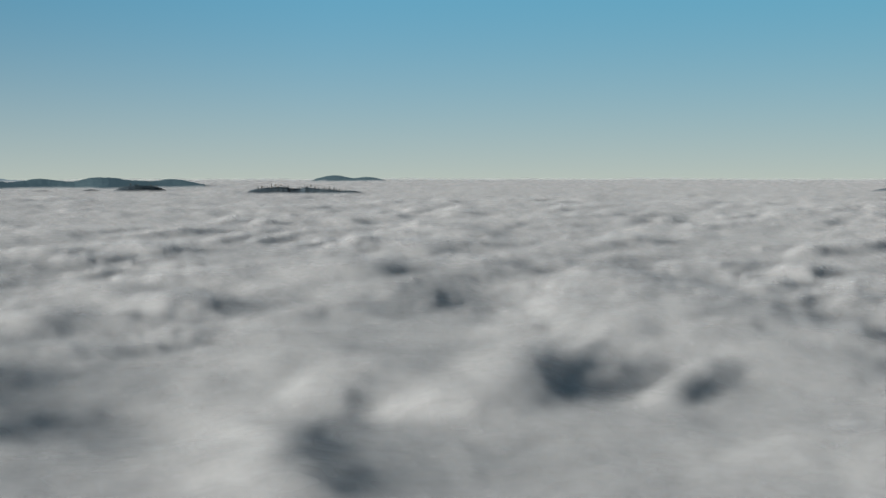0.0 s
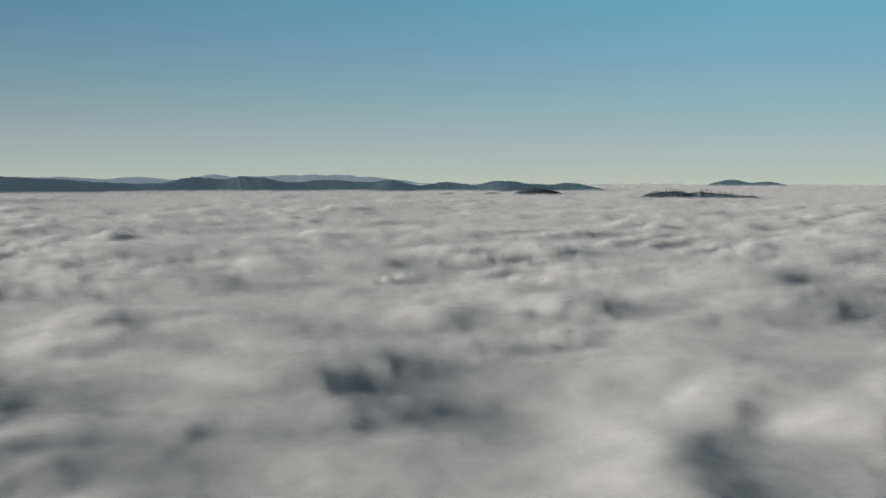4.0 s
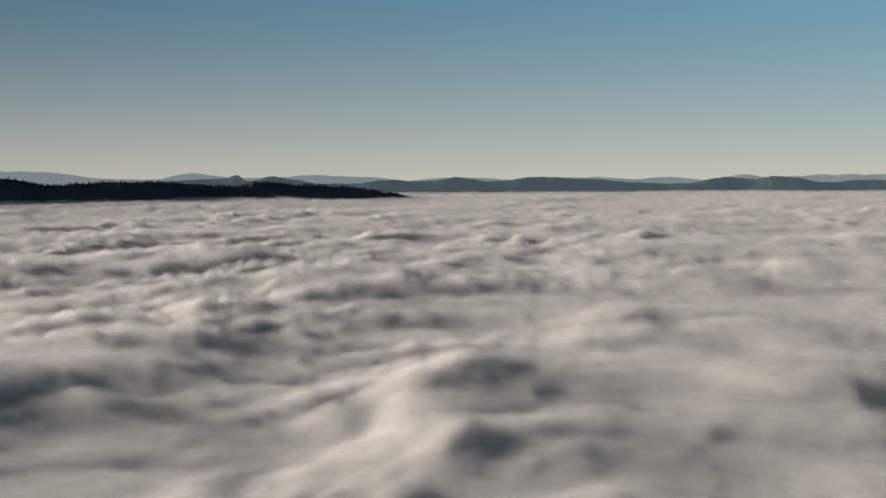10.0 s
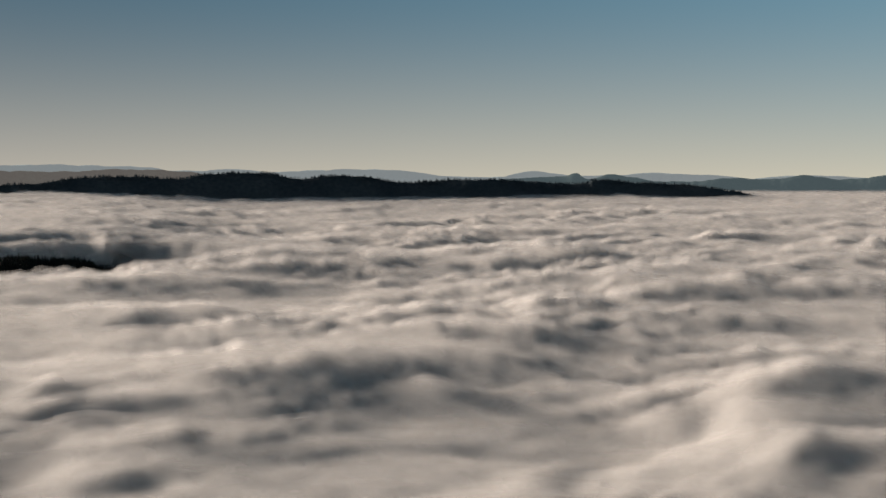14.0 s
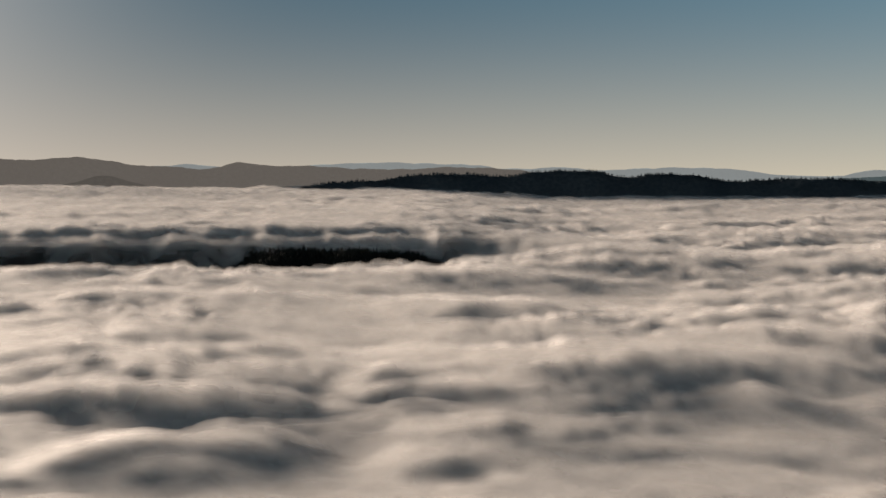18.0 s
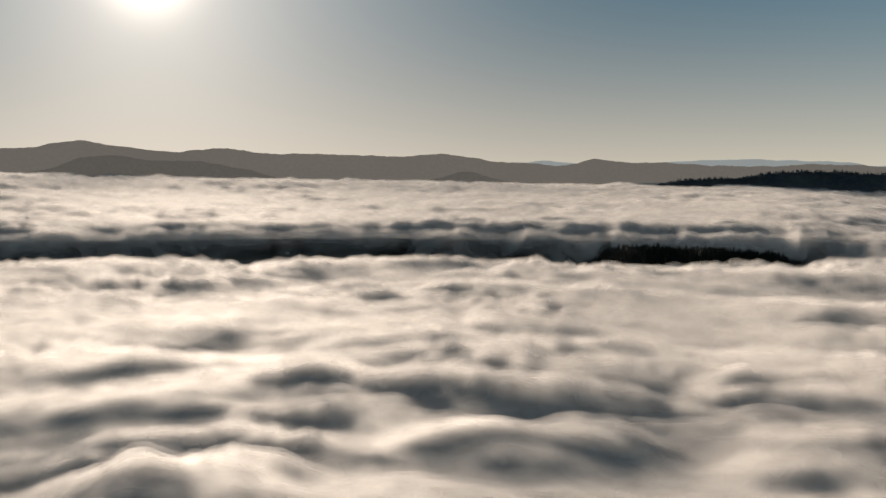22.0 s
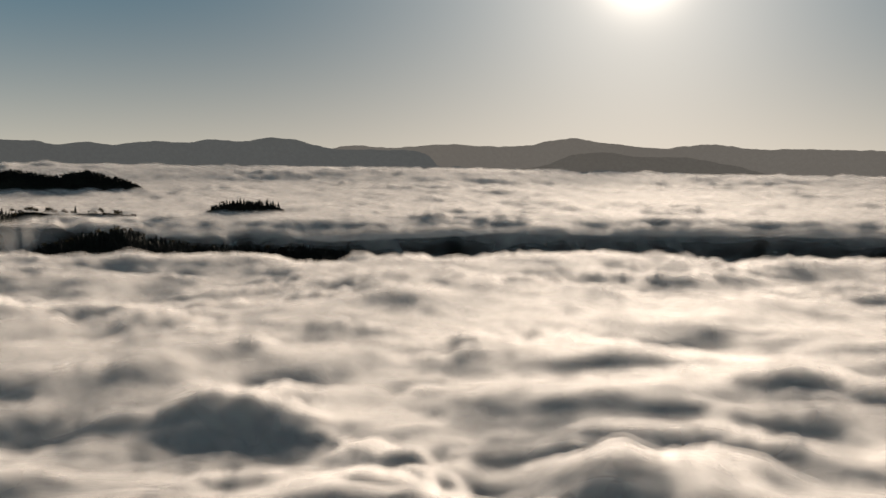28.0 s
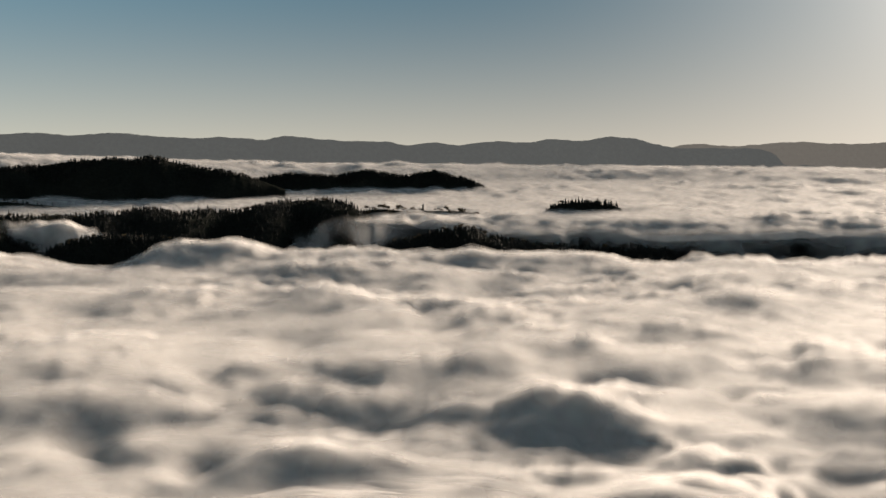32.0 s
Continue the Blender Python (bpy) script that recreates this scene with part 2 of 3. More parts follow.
ridge("wood_isle", 2560, 60, [(129.2, -2.7), (129.8, -2.2), (130.6, -2.02), (131.6, -1.95), (132.5, -2.0), (133.3, -2.25), (133.9, -2.8)], 2, 13)
ridge("near_wood", 2430, 900, [(137.5, -5.0), (140, -3.8), (141.5, -3.05), (142.6, -2.45), (143.3, -2.1), (143.9, -1.95), (144.7, -1.8), (146.1, -1.82), (147.5, -1.98), (149, -2.3), (151, -2.25), (152.2, -2.3),
      (153, -2.12), (155, -2.35), (157, -2.4), (160, -2.4), (168, -2.6)], 3, 14)
ridge("valley_wood", 2130, 480, [(76, -6.2), (78.6, -4.95), (80, -4.55), (81.5, -4.3), (83, -4.2), (85, -4.12), (87, -4.08), (88.5, -4.2), (89.6, -4.6), (91.5, -5.2), (96, -5.6),
      (110, -5.6), (124, -5.2), (127, -4.45), (131, -4.3), (134, -4.1), (136, -3.75), (137.3, -3.3), (139, -3.45), (141, -3.95), (143, -4.6), (150, -5.5)], 3, 15)
ridge("bare_strip", 2500, 90, [(136.2, -2.8), (137.2, -2.42), (139, -2.34), (140.5, -2.36), (141.5, -2.24), (142.6, -2.3), (143.4, -2.8)], 2, 18)
ridge("far_strip", 2760, 110, [(156.4, -2.2), (157.4, -1.9), (158.8, -1.72), (160, -1.62), (166, -1.6), (170, -2.2)], 2, 19)
# dark slope added to stand for the shaded front of the pouring fog
ridge("lip_shade_slope", 2235, 330, [(78, -6.15), (80, -4.75), (84, -3.95), (90, -3.65), (97, -3.65), (104, -3.55), (112, -3.60), (118, -3.55), (124, -3.75), (127, -3.85), (130, -3.65),
      (136, -3.55), (140, -3.55), (143, -3.75), (147, -4.35)], 3, 17)
ridge("front_wood", 2080, 260, [(150.5, -5.2), (152, -3.7), (153.9, -3.55), (155.5, -3.5), (157, -3.7), (158.3, -4.3), (160, -5.5)], 3, 16)


def crest_height(name, bearing):
    far, half, points, rough, seed = RIDGES[name]
    z = EYE.z + far * np.tan(np.radians(crest_line(points, bearing)))
    step = np.radians(bearing) * far
    return z + rough * 0.5 * noise2(step / 60, step * 0 + seed * 5.3, seed) + rough * 0.3 * noise2(step / 17, step * 0 + seed * 3.1, seed + 1)


def ridge_height(name, bearing, dist):
    """The height of a ridge's ground over the valley, and -50 outside of it."""
    far, half, points, rough, seed = RIDGES[name]
    p = np.array(points)
    wander = half * 0.18 * noise2(bearing / 3.0, bearing * 0 + seed, seed + 2)
    u = np.clip((dist - far - wander) / half, -1, 1)
    spur = bearing + np.abs(u) * (math.degrees(90 / far) * noise2(dist / 130, bearing * 0.9, seed + 4) + math.degrees(25 / far) * noise2(dist / 40, bearing * 3.1, seed + 5))
    h = crest_height(name, spur) * (0.5 + 0.5 * np.cos(math.pi * u))
    x, y = dist * np.cos(np.radians(bearing)), dist * np.sin(np.radians(bearing))
    h = h + rough * (1 - np.abs(u)) * np.abs(u) * 2.2 * noise2(x / 90, y / 90, seed + 3)
    inside = (bearing > p[:, 0].min()) & (bearing < p[:, 0].max()) & (np.abs(u) < 1)
    return np.where(inside, h, -50.0)


def land_height(bearing, dist):
    h = np.full(np.shape(bearing), -50.0)
    for name, (far, half, points, rough, seed) in RIDGES.items():
        reach = [q[0] for q in points]
        m = (bearing > min(reach)) & (bearing < max(reach)) & (np.abs(dist - far) < half * 1.2)
        if m.any():
            h[m] = np.maximum(h[m], ridge_height(name, bearing[m], dist[m]))
    return h


# Hollows in the fog: bearing, distance, half width, half depth, drop.
HOLLOWS_EAST = [
    (16.4, 1095, 66, 96, 20), (15.7, 753, 44, 74, 16), (-2.2, 1353, 41, 150, 17), (-19.8, 1158, 41, 82, 16), (-13.4, 1632, 49, 90, 10),
    (2.7, 1245, 56, 76, 8), (9.8, 1506, 45, 84, 10), (4.7, 720, 29, 26, 8), (-13.3, 825, 49, 76, 7), (33.5, 1875, 75, 76, 10),
    (37.5, 1671, 50, 80, 9), (44.1, 1254, 56, 74, 12), (50.0, 756, 15, 45, 12), (35.3, 804, 36, 38, 8), (53.6, 726, 36, 80, 18),
    (52.8, 924, 37, 56, 10), (54.7, 609, 15, 38, 12), (60.0, 660, 26, 28, 9), (67.4, 2300, 52, 90, 9)]
HOLLOWS_NORTH = [
    (79.2, 588, 18, 15, 9), (85.4, 642, 35, 56, 18), (102.3, 1570, 50, 150, 11), (96.6, 1230, 18, 96, 10), (90.9, 1041, 26, 36, 8),
    (83.2, 1045, 30, 46, 8), (68.4, 762, 34, 46, 10), (119.3, 612, 28, 72, 18), (110.2, 1023, 31, 40, 9), (107.0, 1032, 52, 51, 9)]
HOLLOWS_WEST = [
    (132.1, 639, 35, 46, 18), (141.8, 696, 21, 46, 14), (130.4, 822, 29, 44, 14), (136.3, 1425, 29, 115, 12), (122.6, 951, 19, 36, 9),
    (146.2, 1011, 25, 68, 14), (157.1, 1314, 33, 108, 12), (156.7, 663, 10, 56, 13), (150.0, 603, 18, 30, 14), (144.0, 675, 40, 30, 12),
    (150.7, 1026, 31, 68, 8)]
# Swelling heads of the fog, in the same terms, the last number a rise.
HEADS = [
    (8.2, 615, 30, 80, 11), (6.4, 945, 57, 70, 8), (-11.8, 1197, 96, 116, 8), (44.5, 684, 58, 64, 10), (22.6, 624, 56, 51, 5),
    (24.0, 894, 63, 52, 4), (39.8, 1029, 77, 62, 8), (61.4, 1011, 76, 84, 8), (55.6, 1212, 73, 72, 7), (94.5, 624, 58, 42, 13),
    (112.6, 780, 66, 58, 8), (102.7, 1083, 81, 76, 6), (131.2, 744, 37, 45, 9), (127.0, 540, 32, 28, 10), (155.1, 1011, 61, 98, 8),
    (133.0, 723, 43, 34, 8), (146.9, 576, 49, 27, 10)]


# Brow of the near fog before the gap, and lip from which the fog behind pours down: bearing, rise.
BROW = [(60, -5.0), (76, -4.9), (84, -5.15), (89, -5.15), (95, -4.95), (100, -4.7), (104, -4.7), (108, -5.05), (111, -4.8), (114, -4.5), (117.5, -4.7), (121, -5.3), (125, -4.75), (127.7, -5.45),
        (131, -4.65), (135, -4.5), (141, -4.35), (144, -4.05), (146.7, -4.25), (149.5, -3.4), (152.3, -3.6), (155, -4.9), (158, -4.6), (161, -3.6), (166, -3.2), (180, -3.6)]
LIP = [(60, -3.9), (76, -3.75), (80, -3.55), (86, -3.6), (92, -3.45), (100, -3.35), (107, -3.27), (115, -3.23), (121, -3.15), (123, -3.3), (125, -3.45), (130, -3.35), (135, -3.23), (140, -2.6), (150, -2.6), (180, -2.6)]


def gap_edge(bearing):
    return 2090 + 52 * noise2(bearing / 3.2, bearing * 0 + 3.3, 21) + 24 * noise2(bearing / 1.1, bearing * 0 + 8.3, 22)


def fog_form(bearing, dist):
    """The fog as a smooth base, a sea that climbs gently into the distance with a gap where it pours over a ridge, and its billows over that."""
    x, y = dist * np.cos(np.radians(bearing)), dist * np.sin(np.radians(bearing))
    s = np.clip((dist - 1500) / 3400, 0, 1)
    z = -155 + 105 * s ** 1.4
    # the fog stands higher behind the ridge and towards the long range
    pour = ease(bearing, 72, 82) * (1 - ease(bearing, 168, 176))
    edge = gap_edge(bearing)
    z = z + pour * 30 * ease(dist, edge - 20, edge + 150)
    bank = np.interp(bearing, [60, 90, 106, 120, 130, 147, 160, 175], [0, -10, 8, 34, 44, 62, 100, 100])
    z = z + bank * ease(dist, 2300, 4500)
    # before the sunny ranges the fog swells to a last low crest
    brim = ease(bearing, 84, 90) * ease(dist, 3450, 3950)
    level = np.interp(bearing, [60, 90, 106, 120, 130, 147, 160, 175], [0, -10, 8, 34, 44, 62, 100, 100])
    last = (-155 + 105 * (2650 / 3400) ** 1.4 + 30 * pour + level) / 4150
    z = z + brim * (dist * last - z) - 8 * brim * ease(dist, 3900, 4100)
    gap = pour * np.exp(-((dist - edge + 28) / 78) ** 2)
    z = z - 42 * gap
    slant = 1.5 * np.clip((2400 - dist) / 170, 0, 1.5)
    bare = ease(bearing, 141.2 + slant, 145.4 + slant) * (1 - ease(bearing, 153, 158))
    z = z - bare * 42 * np.exp(-((dist - 2230) / 170) ** 2)
    wx = x + 60 * noise2(x / 300, y / 300, 31) + 16 * noise2(x / 90, y / 90, 38)
    wy = y + 60 * noise2(x / 300, y / 300, 32) + 16 * noise2(x / 90, y / 90, 39)
    # the wind draws the billows out into rolls
    turn, veer = ease(bearing, 35, 60), ease(bearing, 108, 136)
    winds = ((42, 1 - turn), (85, turn * (1 - veer)), (150, turn * veer))
    even = np.sqrt(sum(share ** 2 for angle, share in winds))

    def rolls(size, seed):
        drawn = 0
        for angle, share in winds:
            c, n = math.cos(radians(angle)), math.sin(radians(angle))
            drawn = drawn + share / even * noise2((wx * c + wy * n) / size, (wy * c - wx * n) / (2.0 * size), seed)
        return drawn

    def heads(size, seed, blunt=0.012):
        """Rounded heads with soft creases between them."""
        return np.sqrt(rolls(size, seed) ** 2 + blunt) - 0.33

    sunny = ease(bearing, 70, 88)
    far = (1 - (0.55 + 0.25 * sunny) * ease(dist, 1500, 3300 - 600 * sunny)) * (1 - 0.7 * ease(dist, 3300, 4500)) * (1 - 0.6 * gap)
    calm = 0.45 + 0.8 * ease(noise2(x / 420, y / 330, 91) + 0.3 * noise2(x / 150, y / 120, 92), -0.5, 0.6)
    mid = calm * (1 - (0.1 + 0.15 * sunny) * ease(dist, 2200, 2500)) * (0.85 + 0.15 * ease(bearing, 20, 75)) * (1 - 0.8 * ease(dist, 3000, 4400) * (1 - ease(bearing, 60, 85)))
    fine = ease(dist, 800, 1700)
    r = (17 - 6 * sunny) * far * rolls(340, 33)
    r = r + (18 - 4 * sunny) * far * heads(185, 34)
    # hollows, where the fog is low and thin, and swelling heads
    thin = np.zeros_like(z)
    ragged = 20 * noise2(x / 90, y / 90, 38), 24 * noise2(x / 90, y / 90, 39)
    for sign, form in ((-1, HOLLOWS_EAST + HOLLOWS_NORTH + HOLLOWS_WEST), (1, HEADS)):
        for place, away, half, deep, drop in form:
            near_it = (np.abs(bearing - place) < 20) & (np.abs(dist - away) < 500)
            wide = 1.45 if place < 65 else 1.25
            side = np.radians(bearing[near_it] - place) * away + ragged[0][near_it]
            q = (side / (wide * half)) ** 2 + ((dist[near_it] - away + ragged[1][near_it]) / deep) ** 2
            z[near_it] += sign * (0.55 if sign < 0 else 0.9) * drop * np.exp(-q)
            if sign < 0:
                thin[near_it] += np.exp(-0.7 * q) * min(1.0, drop / 15)
    east = 1 - ease(bearing, 40, 80)
    thin = np.clip(thin, 0, 1) * (0.45 - 0.17 * east)
    r = r * (0.75 + 0.25 * ease(bearing, 15, 70))
    hold = 0.8 * pour * np.exp(-((dist - 1905) / 105) ** 2)
    z = z + hold * (dist * np.tan(np.radians(crest_line(BROW, bearing))) - z)
    r = r * (1 - hold)
    hold = 0.75 * pour * (1 - bare) * np.exp(-((dist - edge - 140) / 50) ** 2)
    z = z + hold * (dist * np.tan(np.radians(crest_line(LIP, bearing) + 0.3 * noise2(bearing / 2.6, bearing * 0 + 1.7, 24) + 0.16 * noise2(bearing / 0.8, bearing * 0 + 4.7, 25))) - z)
    r = r * (1 - 0.7 * hold)
    lumpy = ease(bearing, 10, 80)
    r = r + (20 - 7 * lumpy) * mid * heads(88, 35, 0.02 - 0.01 * lumpy)
    fluff = (8 + 3 * lumpy * (1 - 0.25 * fine) + 2 * fine) * mid * heads(40, 36, 0.03 - 0.02 * lumpy)
    fluff = fluff + (2.5 + 2.5 * lumpy + 1.5 * fine) * mid * heads(19, 37, 0.03)
    deep = (26 - 5 * lumpy) * (1 - 0.35 * ease(dist, 1900, 3000))

    floor = 5 + 13 * lumpy

    def lifted(h):
        h = np.where(h < 0, floor * np.tanh(h / floor), h)
        return np.maximum(h + deep, 0.8 + 0.05 * h)

    swell = lifted(r + (0.4 + 0.4 * fine) * fluff)
    thin = np.maximum(thin, 0.22 * east * (1 - ease(swell, 15, 27)) * (1 - 0.5 * ease(dist, 1500, 3000)))
    return EYE.z + z - deep, lifted(r + fluff), swell, thin


def facing(bearing, dist, z):
    """Unit normals of a height over a polar grid."""
    out = np.gradient(z, dist[0], axis=1)
    across = np.gradient(z, np.radians(bearing[:, 0]), axis=0) / dist
    c, n = np.cos(np.radians(bearing)), np.sin(np.radians(bearing))
    v = np.stack([across * n - out * c, -across * c - out * n, np.ones_like(z)], -1)
    return v / np.linalg.norm(v, axis=-1, keepdims=True)


def grid_mesh(name, x, y, z):
    """A mesh from rows and columns of points."""
    n, k = x.shape
    v = np.stack([x, y, z], -1).reshape(-1, 3)
    i = np.arange(n * k).reshape(n, k)
    q = np.stack([i[:-1, :-1], i[:-1, 1:], i[1:, 1:], i[1:, :-1]], -1).reshape(-1, 4)
    me = bpy.data.meshes.new(name)
    me.vertices.add(len(v))
    me.vertices.foreach_set("co", v.ravel())
    me.loops.add(q.size)
    me.loops.foreach_set("vertex_index", q.ravel())
    me.polygons.add(len(q))
    me.polygons.foreach_set("loop_start", np.arange(0, q.size, 4))
    me.polygons.foreach_set("use_smooth", np.ones(len(q), bool))
    me.update(calc_edges=True)
    return me


def polar(bearings, dists):
    b, d = np.meshgrid(bearings, dists, indexing="ij")
    return b, d, d * np.cos(np.radians(b)), d * np.sin(np.radians(b))


# ---- the sea of fog ----
def distances():
    d = [0.3, 60.0, 150.0, 250.0, 320.0, 380.0]
    while d[-1] < 4940:
        r = d[-1]
        d.append(r + min(r * r / 155 * 0.0015, 10 if r < 2500 else 17))
    return np.array(d)


seen = np.arange(-25, 166.05, 0.12)
rest = np.arange(167, 335, 1.0)
around = np.concatenate([seen, rest, [335.0]])
b, d, x, y = polar(around, distances())
base, billow, swell, thinness = fog_form(np.where(b > 250, b - 360, b), d)
soft_face = facing(b, d, (base + 0.9 * swell) * (1 - 0.1 * (1 - ease(np.where(b > 250, b - 360, b), 15, 65))))
spread = 0.75 + 0.25 * ease(d, 600, 1800)
z = base + (0.85 - 0.25 * spread) * billow
fog = new("sea_of_fog", grid_mesh("sea_of_fog", x, y, z))
ground_under = land_height(b, d)
fog.data.materials.append(FOG)
tagged(fog, "thick white sea of fog with soft billows lying over the valleys", "fog", kind="stuff")


def set_cover(ob, cover, face):
    """How much the fog covers, and the soft slope by which light wandering inside it leaves it."""
    slope = ob.data.attributes.new("slope", "FLOAT_VECTOR", "POINT")
    slope.data.foreach_set("vector", face.ravel().astype(np.float32))
    attr = ob.data.attributes.new("cover", "FLOAT", "POINT")
    attr.data.foreach_set("value", cover.ravel().astype(np.float32))


west = ease(b, 138.5, 141.5) * (1 - ease(b, 145, 148))
cover = ease(z - ground_under, -3, 15 - 12 * ease(d, 3300, 3900) + 22 * west * (1 - ease(d, 2600, 2800)))
lip = gap_edge(b)
streak = 0.5 + 0.6 * noise2(b / 2.2 + d / 60, d / 42, 71) + 0.4 * noise2(b / 0.9 - d / 70, d / 25, 72)
# cover thinned so the dark slope behind reads as the fog front's shade
shade_gap = ease(b, 72, 80) * (1 - ease(b, 160, 166)) * np.exp(-((d - lip - 38 - 85 * west) / (88 + 40 * west)) ** 2) * (1 - 0.1 * west) * (1 - 0.85 * ease(b, 79, 81) * (1 - ease(b, 88.5, 91)))
cover = cover * (1 - shade_gap * np.clip(1.06 - 0.26 * streak, 0, 0.99))
cover = cover * (1 - thinness * 0.85)
cover[(b > 166) & (b < 335)] = 1
set_cover(fog, cover, soft_face)
# thin veils over the dense fog, so that its edges dissolve
for n, (share, dense) in enumerate([(0.66, 0.36), (0.73, 0.36), (0.80, 0.34), (0.87, 0.3), (0.94, 0.26), (1.02, 0.21), (1.11, 0.15), (1.21, 0.09)]):
    k = (slice(None, len(seen), 2), slice(5, None, 2))
    fine = ease(d[k], 900, 1700)
    uneven = 0.08 * noise2(x[k] / 70, y[k] / 60, 55) + 0.05 * noise2(x[k] / 24, y[k] / 20, 65)
    top = base[k] + billow[k] * (0.85 + spread[k] * (share - 0.85 + (share - 0.6) * 3 * uneven))
    thin = 0.35 * noise2(x[k] / 95, y[k] / 80, 51 + n) + 0.5 * noise2(x[k] / 30, y[k] / 26, 81 + n) + 0.5 * noise2(x[k] / 13, y[k] / 13, 84 + n)
    veil = new("veil", grid_mesh("veil", x[k], y[k], top))
    veil.parent = fog
    veil.data.materials.append(VEIL)
    set_cover(veil, np.clip(dense * (1 + thin), 0.03, 0.8) * (1 - 0.7 * thinness[k]) * (1 - 0.96 * shade_gap[k]) * ease(top - ground_under[k], 0, 22 - 19 * ease(d[k], 3000, 3600)), soft_face[k])

# ---- ground and hills ----
b, d, x, y = polar(np.arange(0, 361, 3.0), np.linspace(0.3, 4960, 40))
ground = new("ground", grid_mesh("ground", x, y, 6 * noise2(x / 400, y / 400, 41) + 0.0))
ground.data.materials.append(EARTH)
tagged(ground, "dark green valley floor hidden under the fog", "ground", kind="structure")


def build_ridge(name, kind_name, mat, label, category, kind="", step=0.06, rows=40):
    far, half, points, rough, seed = RIDGES[name]
    p = np.array(points)
    b, d, x, y = polar(np.arange(p[:, 0].min(), p[:, 0].max() + step, step), far + half * np.linspace(-1.15, 1.15, rows))
    z = np.maximum(ridge_height(name, b, d), -5)
    ob = new(kind_name, grid_mesh(kind_name, x, y, z))
    ob.data.materials.append(mat)
    return tagged(ob, label, category, kind=kind)


build_ridge("pale_range", "backdrop_range", PALE, "mountains on the horizon, their pale blue haze put in as glow", "mountains", "structure", 0.1, 14)
build_ridge("blue_range", "backdrop_hills", BLUE, "long wooded hills rising out of the fog, blue-grey with painted haze", "hills", "structure")
build_ridge("middle_range", "backdrop_mountains", WARM, "mountain range under the low sun, grey-brown haze put in as glow", "mountains", "structure")
build_ridge("long_range", "backdrop_mountains", GREY, "wooded mountain range with rounded tops, grey haze put in as glow", "mountains", "structure")
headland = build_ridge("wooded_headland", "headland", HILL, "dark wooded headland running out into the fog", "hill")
build_ridge("cone_hill", "hill", LESS_HAZE, "low cone-shaped hill at the foot of the range", "hill")
build_ridge("low_hill", "hill", LESS_HAZE, "broad two-topped wooded hill standing in bright fog", "hill")
build_ridge("lone_hill", "hill", BLUE, "lone hill on the horizon, blue with painted haze", "hill", step=0.03)
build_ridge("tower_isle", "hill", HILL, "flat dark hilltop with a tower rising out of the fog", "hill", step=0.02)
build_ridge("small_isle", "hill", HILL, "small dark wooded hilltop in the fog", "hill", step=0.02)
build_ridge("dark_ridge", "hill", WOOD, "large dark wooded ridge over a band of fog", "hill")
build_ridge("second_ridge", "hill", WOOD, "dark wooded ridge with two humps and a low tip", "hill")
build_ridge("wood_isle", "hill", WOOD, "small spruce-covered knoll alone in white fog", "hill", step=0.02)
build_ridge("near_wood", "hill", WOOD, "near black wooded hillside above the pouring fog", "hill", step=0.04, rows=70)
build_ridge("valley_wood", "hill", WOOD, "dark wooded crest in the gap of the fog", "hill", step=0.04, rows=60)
build_ridge("lip_shade_slope", "hill", WOOD, "dark slope added under the lip of the fog for its shaded front", "hill", step=0.04, rows=60)
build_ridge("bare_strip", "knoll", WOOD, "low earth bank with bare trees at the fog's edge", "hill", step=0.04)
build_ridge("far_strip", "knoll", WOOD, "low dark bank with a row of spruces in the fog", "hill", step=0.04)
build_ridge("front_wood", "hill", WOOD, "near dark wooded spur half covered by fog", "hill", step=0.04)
for isle in ("speck_isle", "speck_isle_b", "speck_isle_c", "speck_isle_d", "speck_isle_e"):
    build_ridge(isle, "hilltop", HILL, "tiny dark hilltop just breaking through the fog", "hill", step=0.02)


# ---- trees ----
def foliage_material(name, dark, light):
    m, nt, out = material(name)
    L = nt.links.new
    info = nt.nodes.new("ShaderNodeObjectInfo")
    geo = nt.nodes.new("ShaderNodeNewGeometry")
    mixed = nt.nodes.new("ShaderNodeMath")
    mixed.operation = "ADD"
    L(info.outputs["Random"], mixed.inputs[0])
    L(geo.outputs["Random Per Island"], mixed.inputs[1])
    half = nt.nodes.new("ShaderNodeMath")
    half.operation = "MULTIPLY"
    half.inputs[1].default_value = 0.5
    L(mixed.outputs[0], half.inputs[0])
    ramp = nt.nodes.new("ShaderNodeValToRGB")
    ramp.color_ramp.elements[0].color, ramp.color_ramp.elements[1].color = (*dark, 1), (*light, 1)
    L(half.outputs[0], ramp.inputs[0])
    b = node(nt, "ShaderNodeBsdfPrincipled", Roughness=0.9)
    b.inputs["Specular IOR Level"].default_value = 0.05
    L(ramp.outputs[0], b.inputs["Base Color"])
    L(b.outputs[0], out.inputs[0])
    return m


# needles blackened in colour, as if seen against the sun
NEEDLES = foliage_material("backlit_needles", (0.006, 0.0068, 0.0063), (0.0125, 0.0135, 0.0115))
TWIGS = foliage_material("autumn_twigs", (0.035, 0.026, 0.016), (0.09, 0.065, 0.035))
BARK = foliage_material("bark", (0.03, 0.022, 0.016), (0.06, 0.045, 0.03))


def trunk_shape(height, foot, sides=5):
    v = [(foot * math.cos(a), foot * math.sin(a), -2.0) for a in np.arange(sides) * 2 * math.pi / sides] + [(0, 0, height)]
    return v, [(k, (k + 1) % sides, sides) for k in range(sides)]


